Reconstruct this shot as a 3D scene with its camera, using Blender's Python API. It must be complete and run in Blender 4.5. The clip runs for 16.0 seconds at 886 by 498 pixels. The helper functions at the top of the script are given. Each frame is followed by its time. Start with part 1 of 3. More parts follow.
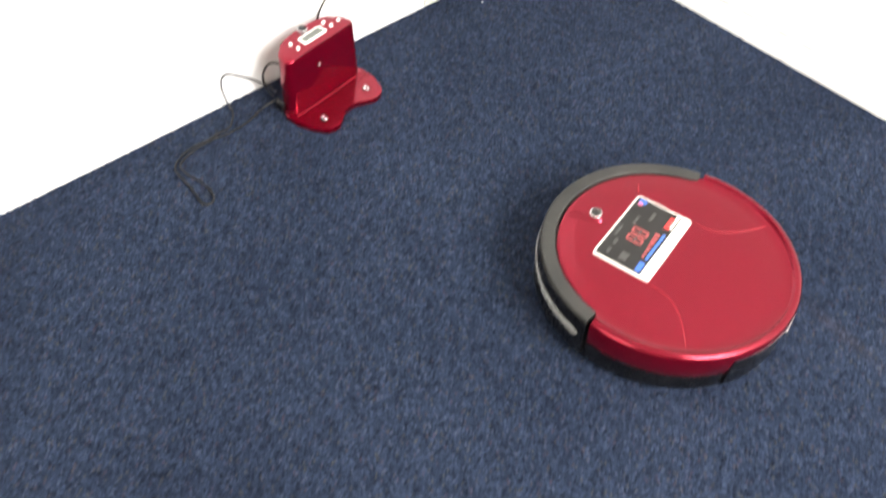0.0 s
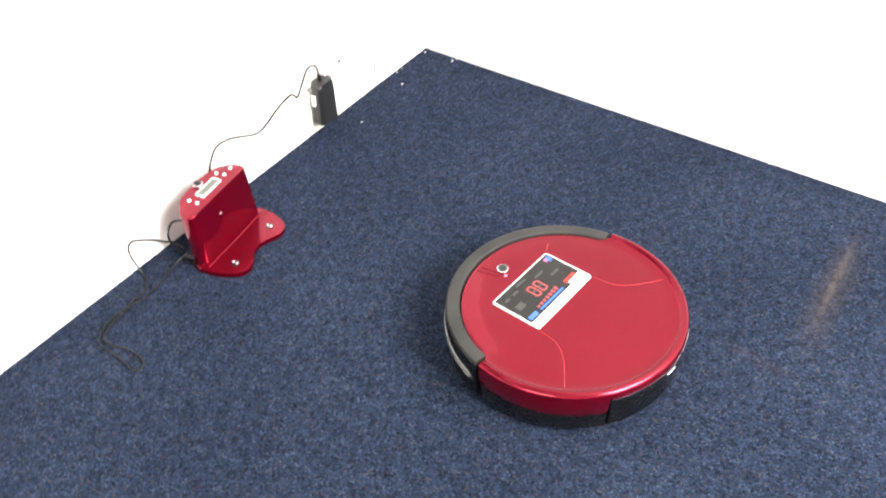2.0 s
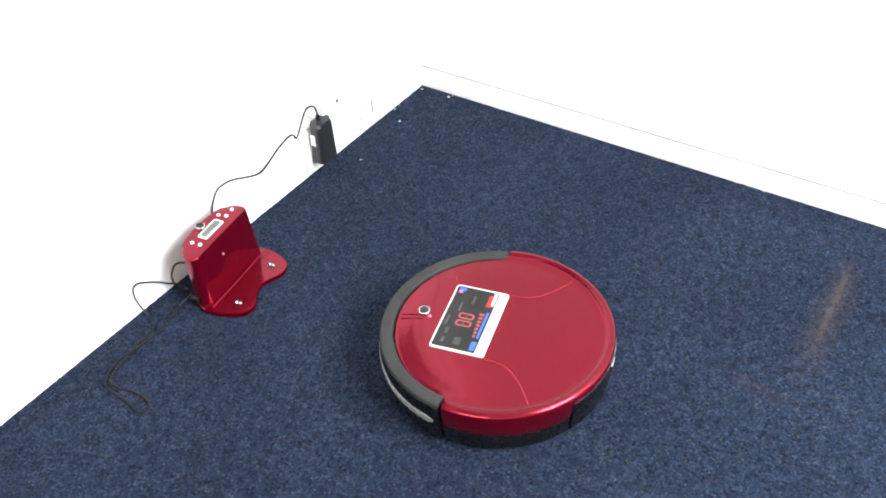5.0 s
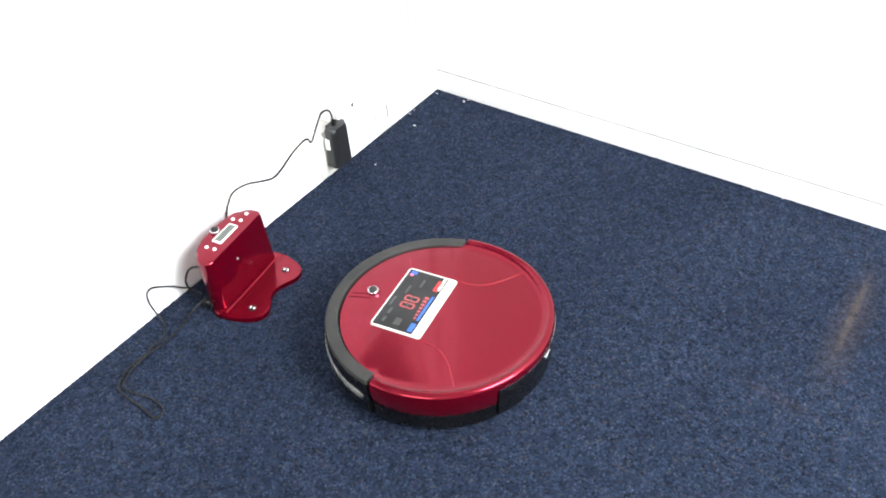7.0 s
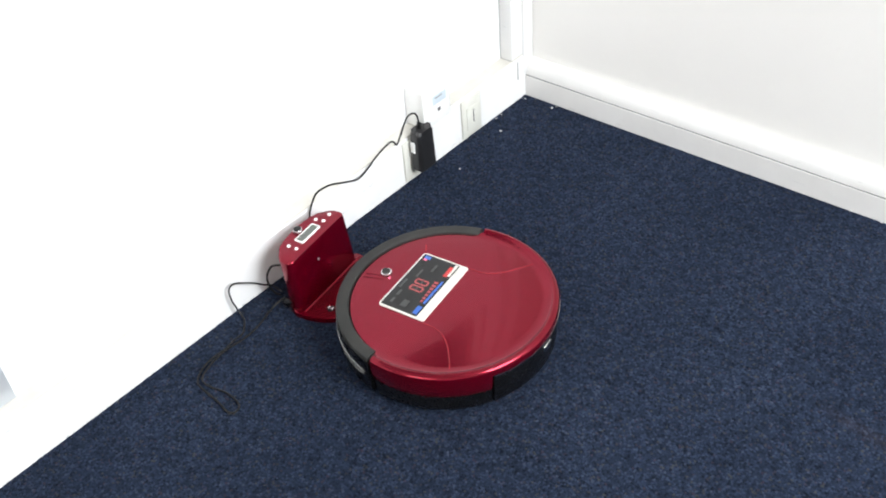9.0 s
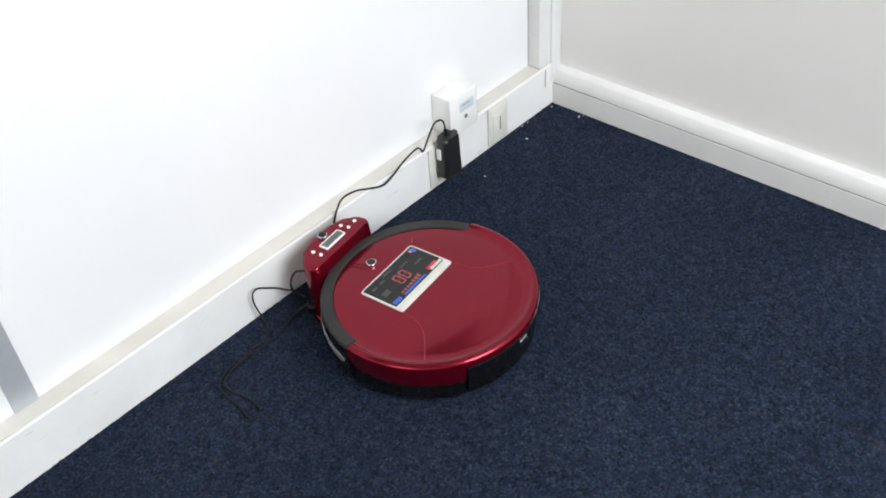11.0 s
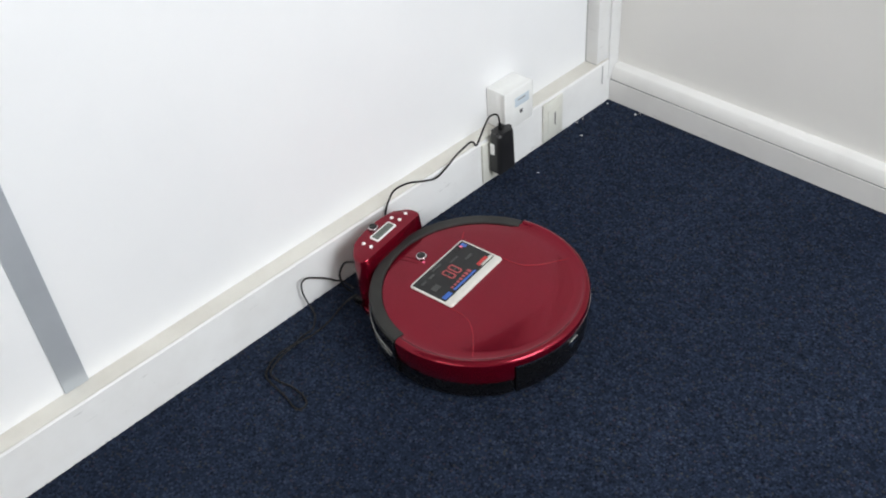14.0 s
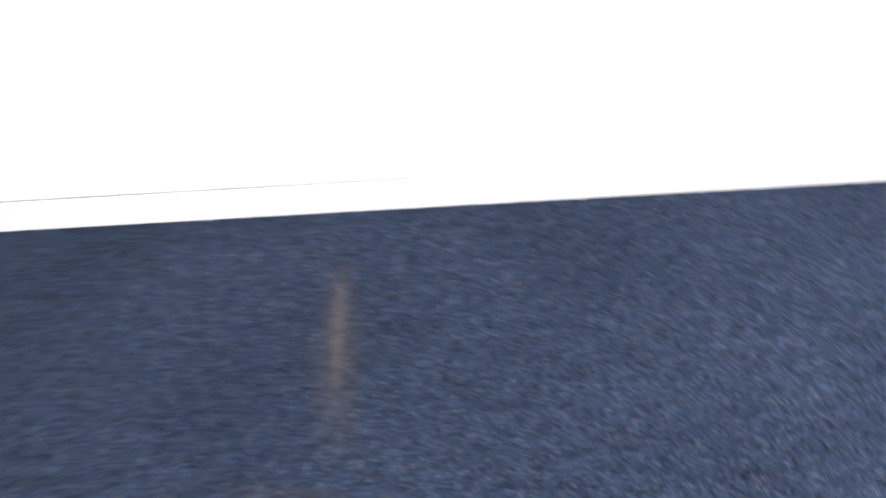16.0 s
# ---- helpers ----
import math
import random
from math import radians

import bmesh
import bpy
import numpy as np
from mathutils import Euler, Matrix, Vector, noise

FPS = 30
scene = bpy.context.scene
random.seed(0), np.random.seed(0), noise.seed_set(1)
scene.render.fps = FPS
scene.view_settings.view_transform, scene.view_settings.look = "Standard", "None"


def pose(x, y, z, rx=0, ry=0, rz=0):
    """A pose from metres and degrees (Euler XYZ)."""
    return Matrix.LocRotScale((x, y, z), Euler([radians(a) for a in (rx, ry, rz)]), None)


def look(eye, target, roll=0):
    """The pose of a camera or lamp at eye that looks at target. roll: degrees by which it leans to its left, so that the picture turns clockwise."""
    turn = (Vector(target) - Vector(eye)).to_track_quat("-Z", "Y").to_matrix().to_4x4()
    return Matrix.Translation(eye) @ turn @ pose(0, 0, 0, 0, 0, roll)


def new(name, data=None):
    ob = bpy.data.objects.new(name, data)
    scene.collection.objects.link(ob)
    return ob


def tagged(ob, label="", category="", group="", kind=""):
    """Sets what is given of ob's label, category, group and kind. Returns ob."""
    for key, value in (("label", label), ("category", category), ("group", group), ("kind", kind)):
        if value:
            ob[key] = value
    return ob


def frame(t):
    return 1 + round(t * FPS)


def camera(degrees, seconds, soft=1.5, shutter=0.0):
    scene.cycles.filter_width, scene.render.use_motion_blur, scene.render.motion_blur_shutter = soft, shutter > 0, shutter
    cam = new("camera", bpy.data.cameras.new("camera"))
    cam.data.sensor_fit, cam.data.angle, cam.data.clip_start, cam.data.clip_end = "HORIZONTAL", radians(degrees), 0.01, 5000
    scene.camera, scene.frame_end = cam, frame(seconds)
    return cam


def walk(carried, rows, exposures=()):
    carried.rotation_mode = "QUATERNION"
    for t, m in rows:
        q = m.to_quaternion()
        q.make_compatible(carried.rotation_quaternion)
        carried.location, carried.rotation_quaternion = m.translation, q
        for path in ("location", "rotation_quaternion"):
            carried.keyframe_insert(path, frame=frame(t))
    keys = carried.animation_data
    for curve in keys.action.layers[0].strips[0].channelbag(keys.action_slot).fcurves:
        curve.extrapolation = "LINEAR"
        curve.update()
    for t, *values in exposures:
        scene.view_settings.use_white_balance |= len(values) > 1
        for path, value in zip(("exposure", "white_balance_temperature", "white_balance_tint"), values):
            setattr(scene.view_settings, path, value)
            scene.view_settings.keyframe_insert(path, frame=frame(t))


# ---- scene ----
cam = camera(50.0, 16.0, soft=1.9, shutter=0.5)
PATH = [
    (0, (0.995, -1.352, 0.953), (0.102, -0.373, -0.544), 5.5),
    (0.5, (0.975, -1.297, 0.963), (0.027, -0.276, -0.472), 5.4),
    (1, (0.977, -1.307, 0.957), (0.1, -0.29, -0.525), 2.1),
    (1.5, (0.993, -1.343, 0.986), (0.137, -0.241, -0.447), 0.7),
    (2, (1.015, -1.375, 1.005), (0.154, -0.178, -0.345), -2.0),
    (2.5, (1.025, -1.389, 1.013), (0.152, -0.141, -0.283), -4.0),
    (3, (1.035, -1.372, 1.032), (0.16, -0.098, -0.238), -3.9),
    (3.5, (1.032, -1.377, 1.027), (0.156, -0.108, -0.247), -3.6),
    (4, (1.026, -1.376, 1.028), (0.137, -0.119, -0.249), -3.7),
    (4.5, (1.026, -1.378, 1.026), (0.14, -0.147, -0.277), -3.7),
    (7, (1.011, -1.373, 1.022), (0.103, -0.154, -0.278), -3.7),
    (7.5, (1.01, -1.37, 1.029), (0.08, -0.159, -0.264), -3.7),
    (8, (1.01, -1.368, 1.032), (0.063, -0.174, -0.264), -3.8),
    (8.5, (1.007, -1.362, 1.035), (0.014, -0.202, -0.257), -4.2),
    (9, (0.998, -1.355, 1.029), (-0.041, -0.243, -0.268), -5.1),
    (9.2, (0.991, -1.351, 1.035), (-0.052, -0.243, -0.264), -4.8),
    (11.5, (0.972, -1.355, 1.034), (-0.097, -0.268, -0.26), -4.4),
    (12, (0.971, -1.359, 1.035), (-0.112, -0.28, -0.255), -4.1),
    (12.5, (0.97, -1.357, 1.035), (-0.125, -0.291, -0.254), -3.9),
    (13, (0.963, -1.362, 1.035), (-0.141, -0.31, -0.259), -3.3),
    (13.5, (0.957, -1.36, 1.031), (-0.159, -0.326, -0.266), -3.9),
    (14, (0.953, -1.351, 1.029), (-0.166, -0.327, -0.275), -4.7),
    (14.5, (0.976, -1.295, 1.023), (-0.109, -0.249, -0.291), -6.6),
    (15, (1.071, -1.166, 1.023), (0.116, -0.054, -0.337), -9.5),
    (15.3, (1.051, -1.142, 0.993), (0.353, 0.138, -0.376), -6.95),
    (15.5, (1.141, -1.071, 0.996), (0.509, 0.213, -0.402), -9.7),
    (16, (1.044, -0.983, 0.731), (1.0124, 0.567, -0.5366), -4.0),
]
# seconds, stops, kelvin, tint: the clip's camera opens, closes and warms its picture
EXPOSURES = [
    (0.0, 1.1, 7100, 12), (0.5, 1.22, 6750, 12), (1.0, 1.22, 6750, 12), (1.5, 1.33, 6900, 12), (2.0, 1.34, 7000, 13), (2.5, 1.25, 6650, 11), (3.5, 1.03, 6450, 10), (4.5, 0.93, 6400, 10),
    (7.0, 0.92, 6400, 10), (8.0, 0.82, 6450, 10), (8.6, 0.58, 6450, 10), (9.0, 0.24, 6450, 10), (9.3, 0.12, 6450, 10), (11.5, -0.34, 6400, 10), (13.0, -0.46, 6400, 10),
    (14.0, -0.5, 6450, 10), (14.5, -0.48, 6600, 14), (15.0, -0.42, 6850, 15), (15.25, 0.14, 6800, 14), (15.5, 0.58, 6600, 12), (16.0, 0.84, 6550, 12)]
walk(cam, [(t, look(eye, target, roll)) for t, eye, target, roll in PATH], EXPOSURES)


# ---- light ----
def make_world():
    w = bpy.data.worlds.new("world")
    scene.world = w
    w.use_nodes = True
    nt = w.node_tree
    nt.nodes.clear()
    sky = nt.nodes.new("ShaderNodeTexSky")
    sky.sky_type, sky.sun_disc = "NISHITA", False
    sky.sun_elevation, sky.sun_rotation = radians(38), radians(200)
    bg = nt.nodes.new("ShaderNodeBackground")
    bg.inputs["Strength"].default_value = 0.12
    out = nt.nodes.new("ShaderNodeOutputWorld")
    nt.links.new(sky.outputs[0], bg.inputs["Color"])
    nt.links.new(bg.outputs[0], out.inputs["Surface"])


def area(name, eye, target, sx, sy, watts, colour):
    d = bpy.data.lights.new(name, "AREA")
    d.shape, d.size, d.size_y, d.energy, d.color = "RECTANGLE", sx, sy, watts, colour
    ob = new(name, d)
    ob.matrix_world = look(eye, target)
    return ob


make_world()
# daylight of the window in the wall facing the docking station, and an unseen fill added behind the camera for the
# north wall
area("window_light", (2.40, -0.72, 1.68), (0.0, -0.72, 0.9), 1.2, 1.2, 90, (0.93, 0.965, 1.0))
area("rear_fill_light", (1.25, -4.15, 1.55), (1.25, 0.0, 1.4), 1.7, 1.3, 38, (1.0, 0.95, 0.88))


# ---- materials ----
def nodes(name, rough=0.5, metal=0.0, colour=(0.8, 0.8, 0.8)):
    m = bpy.data.materials.new(name)
    m.use_nodes = True
    b = m.node_tree.nodes["Principled BSDF"]
    b.inputs["Base Color"].default_value = (*colour, 1)
    b.inputs["Roughness"].default_value = rough
    b.inputs["Metallic"].default_value = metal
    return m, m.node_tree, b


def add(nt, kind, **inputs):
    n = nt.nodes.new(kind)
    for k, v in inputs.items():
        n.inputs[k.replace("_", " ")].default_value = v
    return n


def ramp(nt, fac, stops):
    r = nt.nodes.new("ShaderNodeValToRGB")
    while len(r.color_ramp.elements) < len(stops):
        r.color_ramp.elements.new(0.5)
    for e, (p, c) in zip(r.color_ramp.elements, stops):
        e.position, e.color = p, (*c, 1)
    nt.links.new(fac, r.inputs["Fac"])
    return r


def mix(nt, fac, a, b):
    n = nt.nodes.new("ShaderNodeMix")
    n.data_type = "RGBA"
    for sock, v in ((n.inputs[0], fac), (n.inputs[6], a), (n.inputs[7], b)):
        if hasattr(v, "is_linked"):
            nt.links.new(v, sock)
        else:
            sock.default_value = v if isinstance(v, float) else (*v, 1)
    return n.outputs[2]


def coords(nt):
    return nt.nodes.new("ShaderNodeTexCoord").outputs["Object"]


def bump(nt, b, height, strength, distance):
    n = add(nt, "ShaderNodeBump", Strength=strength, Distance=distance)
    nt.links.new(height, n.inputs["Height"])
    nt.links.new(n.outputs[0], b.inputs["Normal"])


def worn(name, colour, dark, rough=0.45, metal=0.0, scale=6.0, grain=220.0, relief=0.08, depth=0.0006, coat=0.0, spec=0.5, scuff=0.0):
    """A surface with cloudy stains, fine grain and uneven gloss."""
    m, nt, b = nodes(name, rough, metal, colour)
    c = coords(nt)
    big = add(nt, "ShaderNodeTexNoise", Scale=scale, Detail=5.0, Roughness=0.6)
    fine = add(nt, "ShaderNodeTexNoise", Scale=grain, Detail=3.0)
    for n in (big, fine):
        nt.links.new(c, n.inputs["Vector"])
    r = ramp(nt, big.outputs["Fac"], [(0.35, dark), (0.6, colour)])
    base = r.outputs["Color"]
    if scuff:
        # short rubbed marks lying along the surface
        mp = nt.nodes.new("ShaderNodeMapping")
        mp.inputs["Scale"].default_value = (9, 9, 60)
        nt.links.new(c, mp.inputs["Vector"])
        marks = add(nt, "ShaderNodeTexNoise", Scale=1.6, Detail=4.0, Roughness=0.7)
        nt.links.new(mp.outputs[0], marks.inputs["Vector"])
        where = ramp(nt, marks.outputs["Fac"], [(0.64, (0, 0, 0)), (0.74, (scuff, scuff, scuff))])
        base = mix(nt, where.outputs[0], base, tuple(v * 0.45 for v in dark))
    nt.links.new(base, b.inputs["Base Color"])
    b.inputs["Specular IOR Level"].default_value = spec
    g = nt.nodes.new("ShaderNodeMapRange")
    g.inputs["To Min"].default_value, g.inputs["To Max"].default_value = max(rough - 0.07, 0.02), rough + 0.07
    nt.links.new(fine.outputs["Fac"], g.inputs["Value"])
    nt.links.new(g.outputs[0], b.inputs["Roughness"])
    b.inputs["Coat Weight"].default_value = coat
    b.inputs["Coat Roughness"].default_value = 0.06
    bump(nt, b, fine.outputs["Fac"], relief, depth)
    return m


def carpet_material(name, pile):
    """Blue speckled carpet. pile: coloured tuft by tuft; otherwise the ground between the tufts."""
    m, nt, b = nodes(name, 0.95)
    c = coords(nt)
    rows = add(nt, "ShaderNodeTexNoise", Scale=60.0, Detail=3.0, Roughness=0.65)
    cloud = add(nt, "ShaderNodeTexNoise", Scale=4.0, Detail=4.0)
    flecks = add(nt, "ShaderNodeTexNoise", Scale=190.0, Detail=3.0, Roughness=0.75)
    for n in (rows, cloud, flecks):
        nt.links.new(c, n.inputs["Vector"])
    pick = nt.nodes.new("ShaderNodeNewGeometry").outputs["Random Per Island"] if pile else flecks.outputs["Fac"]
    stops = [(0.00, (0.0072, 0.0103, 0.0191)), (0.28, (0.0136, 0.0205, 0.0382)), (0.58, (0.0192, 0.0292, 0.0548)), (0.82, (0.0256, 0.0387, 0.0714)), (0.90, (0.0376, 0.0490, 0.0797)), (0.93, (0.0304, 0.0245, 0.0398)), (0.97, (0.0344, 0.0387, 0.0440))]
    r1 = ramp(nt, pick, stops if pile else [(0.3, (0.008, 0.012, 0.025)), (0.7, (0.018, 0.027, 0.055))])
    base = r1.outputs[0]
    for tex, lo, hi in ((rows, (0.74, 0.74, 0.75), (1.22, 1.22, 1.21)), (cloud, (0.83, 0.82, 0.81), (1.09, 1.06, 1.01))):
        r2 = ramp(nt, tex.outputs["Fac"], [(0.34, lo), (0.66, hi)])
        mul = nt.nodes.new("ShaderNodeMix")
        mul.data_type, mul.blend_type = "RGBA", "MULTIPLY"
        mul.inputs[0].default_value = 1.0
        nt.links.new(base, mul.inputs[6])
        nt.links.new(r2.outputs[0], mul.inputs[7])
        base = mul.outputs[2]
    # a rusty streak rubbed into the pile, and two fainter smears beside it
    for cx, cy, sx, sy, turn, power, col in ((0.905, -0.225, 0.008, 0.120, 1.8, 0.54, (0.105, 0.084, 0.060)),
                                             (0.907, -0.245, 0.034, 0.18, 1.8, 0.45, (0.055, 0.044, 0.042)),
                                             (0.865, -0.435, 0.080, 0.016, -8, 0.18, (0.060, 0.042, 0.038))):
        mp = nt.nodes.new("ShaderNodeMapping")
        mp.vector_type = "TEXTURE"
        mp.inputs["Location"].default_value = (cx, cy, 0)
        mp.inputs["Rotation"].default_value = (0, 0, radians(turn))
        mp.inputs["Scale"].default_value = (sx, sy, 1)
        nt.links.new(c, mp.inputs["Vector"])
        ln = nt.nodes.new("ShaderNodeVectorMath")
        ln.operation = "LENGTH"
        nt.links.new(mp.outputs[0], ln.inputs[0])
        fall = nt.nodes.new("ShaderNodeMapRange")
        fall.interpolation_type = "SMOOTHSTEP"
        for k, v in (("From Min", 0.2), ("From Max", 1.1), ("To Min", power), ("To Max", 0.0)):
            fall.inputs[k].default_value = v
        nt.links.new(ln.outputs["Value"], fall.inputs["Value"])
        brk = nt.nodes.new("ShaderNodeMath")
        brk.operation = "MULTIPLY"
        rr = ramp(nt, rows.outputs["Fac"], [(0.3, (0.3, 0.3, 0.3)), (0.6, (1, 1, 1))])
        nt.links.new(fall.outputs[0], brk.inputs[0])
        nt.links.new(rr.outputs[0], brk.inputs[1])
        base = mix(nt, brk.outputs[0], base, col)
    nt.links.new(base, b.inputs["Base Color"])
    b.inputs["Specular IOR Level"].default_value = 0.1
    if not pile:
        bump(nt, b, flecks.outputs["Fac"], 0.8, 0.004)
    return m


def red_material():
    m, nt, b = nodes("red_lacquer", 0.3, 0.72, (0.26, 0.002, 0.010))
    c = coords(nt)
    flake = add(nt, "ShaderNodeTexNoise", Scale=900.0, Detail=2.0)
    dust = add(nt, "ShaderNodeTexNoise", Scale=14.0, Detail=6.0, Roughness=0.7)
    for n in (flake, dust):
        nt.links.new(c, n.inputs["Vector"])
    r = ramp(nt, flake.outputs["Fac"], [(0.3, (0.165, 0.0002, 0.0110)), (0.7, (0.205, 0.0004, 0.0145))])
    nt.links.new(r.outputs[0], b.inputs["Base Color"])
    g = nt.nodes.new("ShaderNodeMapRange")
    g.inputs["To Min"].default_value, g.inputs["To Max"].default_value = 0.14, 0.19
    nt.links.new(dust.outputs["Fac"], g.inputs["Value"])
    nt.links.new(g.outputs[0], b.inputs["Roughness"])
    b.inputs["Coat Weight"].default_value = 0.2
    b.inputs["Coat IOR"].default_value = 1.5
    b.inputs["Coat Roughness"].default_value = 0.03
    return m


def glass_material():
    m, nt, b = nodes("clear_glass", 0.02, 0.0, (0.93, 0.96, 0.95))
    b.inputs["Transmission Weight"].default_value = 1.0
    b.inputs["IOR"].default_value = 1.5
    return m


def glow(name, colour, strength, base):
    m, nt, b = nodes(name, 0.3, 0.0, base)
    b.inputs["Emission Color"].default_value = (*colour, 1)
    b.inputs["Emission Strength"].default_value = strength
    return m


CARPET = carpet_material("carpet", False)
PILE = carpet_material("carpet_pile", True)
# paler copy of the lid's red, standing in for the creases' highlight
CREASE_GLINT = worn("red_crease_highlight", (0.32, 0.025, 0.035), (0.27, 0.02, 0.028), 0.25, scale=40)
PANEL = worn("white_wall_panel", (0.80, 0.80, 0.80), (0.76, 0.765, 0.77), 0.5, scale=1.5, grain=90, relief=0.05)
PAINT = worn("warm_white_paint", (0.80, 0.785, 0.755), (0.765, 0.75, 0.72), 0.6, scale=1.2, grain=160, relief=0.12)
TRUNK = worn("white_plastic_trunking", (0.80, 0.80, 0.79), (0.74, 0.735, 0.72), 0.38, scale=7, grain=120, relief=0.03, scuff=0.6)
CREAM = worn("cream_plastic", (0.66, 0.66, 0.60), (0.60, 0.59, 0.53), 0.4, scale=20, relief=0.03)
OFFWHITE = worn("offwhite_plastic", (0.64, 0.62, 0.57), (0.58, 0.56, 0.51), 0.3, scale=40, relief=0.02)
GHOST = worn("unlit_segment", (0.036, 0.036, 0.034), (0.030, 0.030, 0.028), 0.3, scale=50)
WHITE = worn("white_plastic", (0.80, 0.80, 0.78), (0.75, 0.75, 0.73), 0.3, scale=25, relief=0.02)
SKIRT = worn("painted_skirting", (0.75, 0.74, 0.72), (0.70, 0.69, 0.67), 0.42, scale=8, grain=60, relief=0.10, scuff=0.6)
# ceiling out of view, greyed so less light bounces into the floor shadows
GREYED_CEILING = worn("greyed_ceiling", (0.50, 0.50, 0.485), (0.45, 0.45, 0.435), 0.9, scale=12, grain=400, relief=0.3)
# grey for the made-up space that keeps the glazing dark
DIM = worn("dim_backing_paint", (0.42, 0.42, 0.40), (0.36, 0.36, 0.345), 0.7, scale=2)
JOINT = worn("pale_joint", (0.27, 0.27, 0.265), (0.22, 0.22, 0.215), 0.7)
PALE = worn("pale_seam", (0.46, 0.46, 0.45), (0.40, 0.40, 0.39), 0.7)
SEAM = worn("grey_seam", (0.15, 0.15, 0.146), (0.12, 0.12, 0.117), 0.7)
# yellowed plastic, also darkened in colour because the top catches less light
LEDGE = worn("yellowed_shaded_plastic", (0.66, 0.64, 0.585), (0.59, 0.565, 0.51), 0.45, scale=9, grain=90, relief=0.05)
GAP = worn("dark_joint", (0.10, 0.10, 0.10), (0.06, 0.06, 0.06), 0.8)
ALU = worn("brushed_aluminium", (0.56, 0.59, 0.62), (0.50, 0.53, 0.56), 0.42, metal=0.45, scale=5, grain=300)
PANE = glass_material()
RED = red_material()
BLACK = worn("black_plastic", (0.005, 0.005, 0.0055), (0.003, 0.003, 0.0035), 0.28, scale=18, relief=0.03, spec=0.3)
SATIN = worn("satin_black_plastic", (0.014, 0.014, 0.015), (0.010, 0.010, 0.011), 0.38, scale=30, relief=0.02)
GREY = worn("charcoal_matt_plastic", (0.030, 0.0295, 0.027), (0.020, 0.020, 0.0185), 0.72, scale=16, grain=600, relief=0.2, spec=0.35)
SMOKE = worn("smoked_window", (0.22, 0.22, 0.215), (0.16, 0.16, 0.155), 0.25, scale=30, relief=0.02)
CHROME = worn("chrome", (0.58, 0.58, 0.58), (0.50, 0.50, 0.51), 0.15, metal=1.0, scale=40, relief=0.01)
GLASS = worn("dark_screen", (0.017, 0.0165, 0.016), (0.013, 0.0125, 0.012), 0.16, scale=30, relief=0.0, spec=0.3)
LCD = worn("lcd_screen", (0.13, 0.15, 0.125), (0.11, 0.125, 0.10), 0.2, scale=50, relief=0.0)
CABLE = worn("black_rubber_cable", (0.007, 0.007, 0.007), (0.004, 0.004, 0.004), 0.4, scale=60, spec=0.3)
LINT = worn("white_lint", (0.7, 0.69, 0.66), (0.5, 0.49, 0.47), 0.9, scale=300)
SEGMENT = glow("red_segment", (1.0, 0.015, 0.03), 0.32, (0.11, 0.045, 0.045))
# display print, no lamps: a faint glow is added to the blue and red
BLUE = glow("blue_print_glow", (0.04, 0.14, 0.8), 0.10, (0.025, 0.10, 0.38))
REDPRINT = glow("red_print_glow", (0.9, 0.04, 0.03), 0.06, (0.42, 0.02, 0.02))
PINK = glow("pink_lamp", (1.0, 0.15, 0.3), 0.25, (0.6, 0.12, 0.2))
INK = worn("pale_blue_ink", (0.55, 0.62, 0.67), (0.50, 0.57, 0.62), 0.5, scale=80)


# ---- mesh helpers ----
def link(name, bm, material, parent=None, label="", smooth=False):
    me = bpy.data.meshes.new(name)
    bm.normal_update()
    bm.to_mesh(me)
    bm.free()
    me.materials.append(material)
    if smooth:
        me.polygons.foreach_set("use_smooth", [True] * len(me.polygons))
        me.set_sharp_from_angle(angle=radians(40))
    ob = new(name, me)
    if parent:
        ob.parent = parent
    return tagged(ob, label)


def part(name, bm, material, parent, label="", smooth=True):
    return link(name, bm, material, parent, label, smooth)


def empty(name, m, label, category, group=""):
    ob = new(name)
    ob.empty_display_size = 0.02
    ob.matrix_world = m
    return tagged(ob, label, category, group)


def box(x0, x1, y0, y1, z0, z1, bevel=0.0, segments=2):
    bm = bmesh.new()
    bmesh.ops.create_cube(bm, size=1, matrix=Matrix.Translation(((x0 + x1) / 2, (y0 + y1) / 2, (z0 + z1) / 2)) @ Matrix.Diagonal((x1 - x0, y1 - y0, z1 - z0, 1)))
    if bevel:
        bmesh.ops.bevel(bm, geom=bm.edges[:], offset=bevel, segments=segments, affect="EDGES", profile=0.5)
    return bm


def prism(outline, z0, z1, bevel=0.0, segments=3, m=None, top=None):
    """An upright block over an outline; top, if given, is the outline at its upper end."""
    bm = bmesh.new()
    lo = [bm.verts.new((x, y, z0)) for x, y in outline]
    hi = [bm.verts.new((x, y, z1)) for x, y in (top or outline)]
    n = len(lo)
    bm.faces.new(lo[::-1])
    cap = bm.faces.new(hi)
    for i in range(n):
        bm.faces.new((lo[i], lo[(i + 1) % n], hi[(i + 1) % n], hi[i]))
    if bevel:
        bmesh.ops.bevel(bm, geom=cap.edges[:], offset=bevel, segments=segments, affect="EDGES", profile=0.5)
    if m:
        bm.transform(m)
    return bm


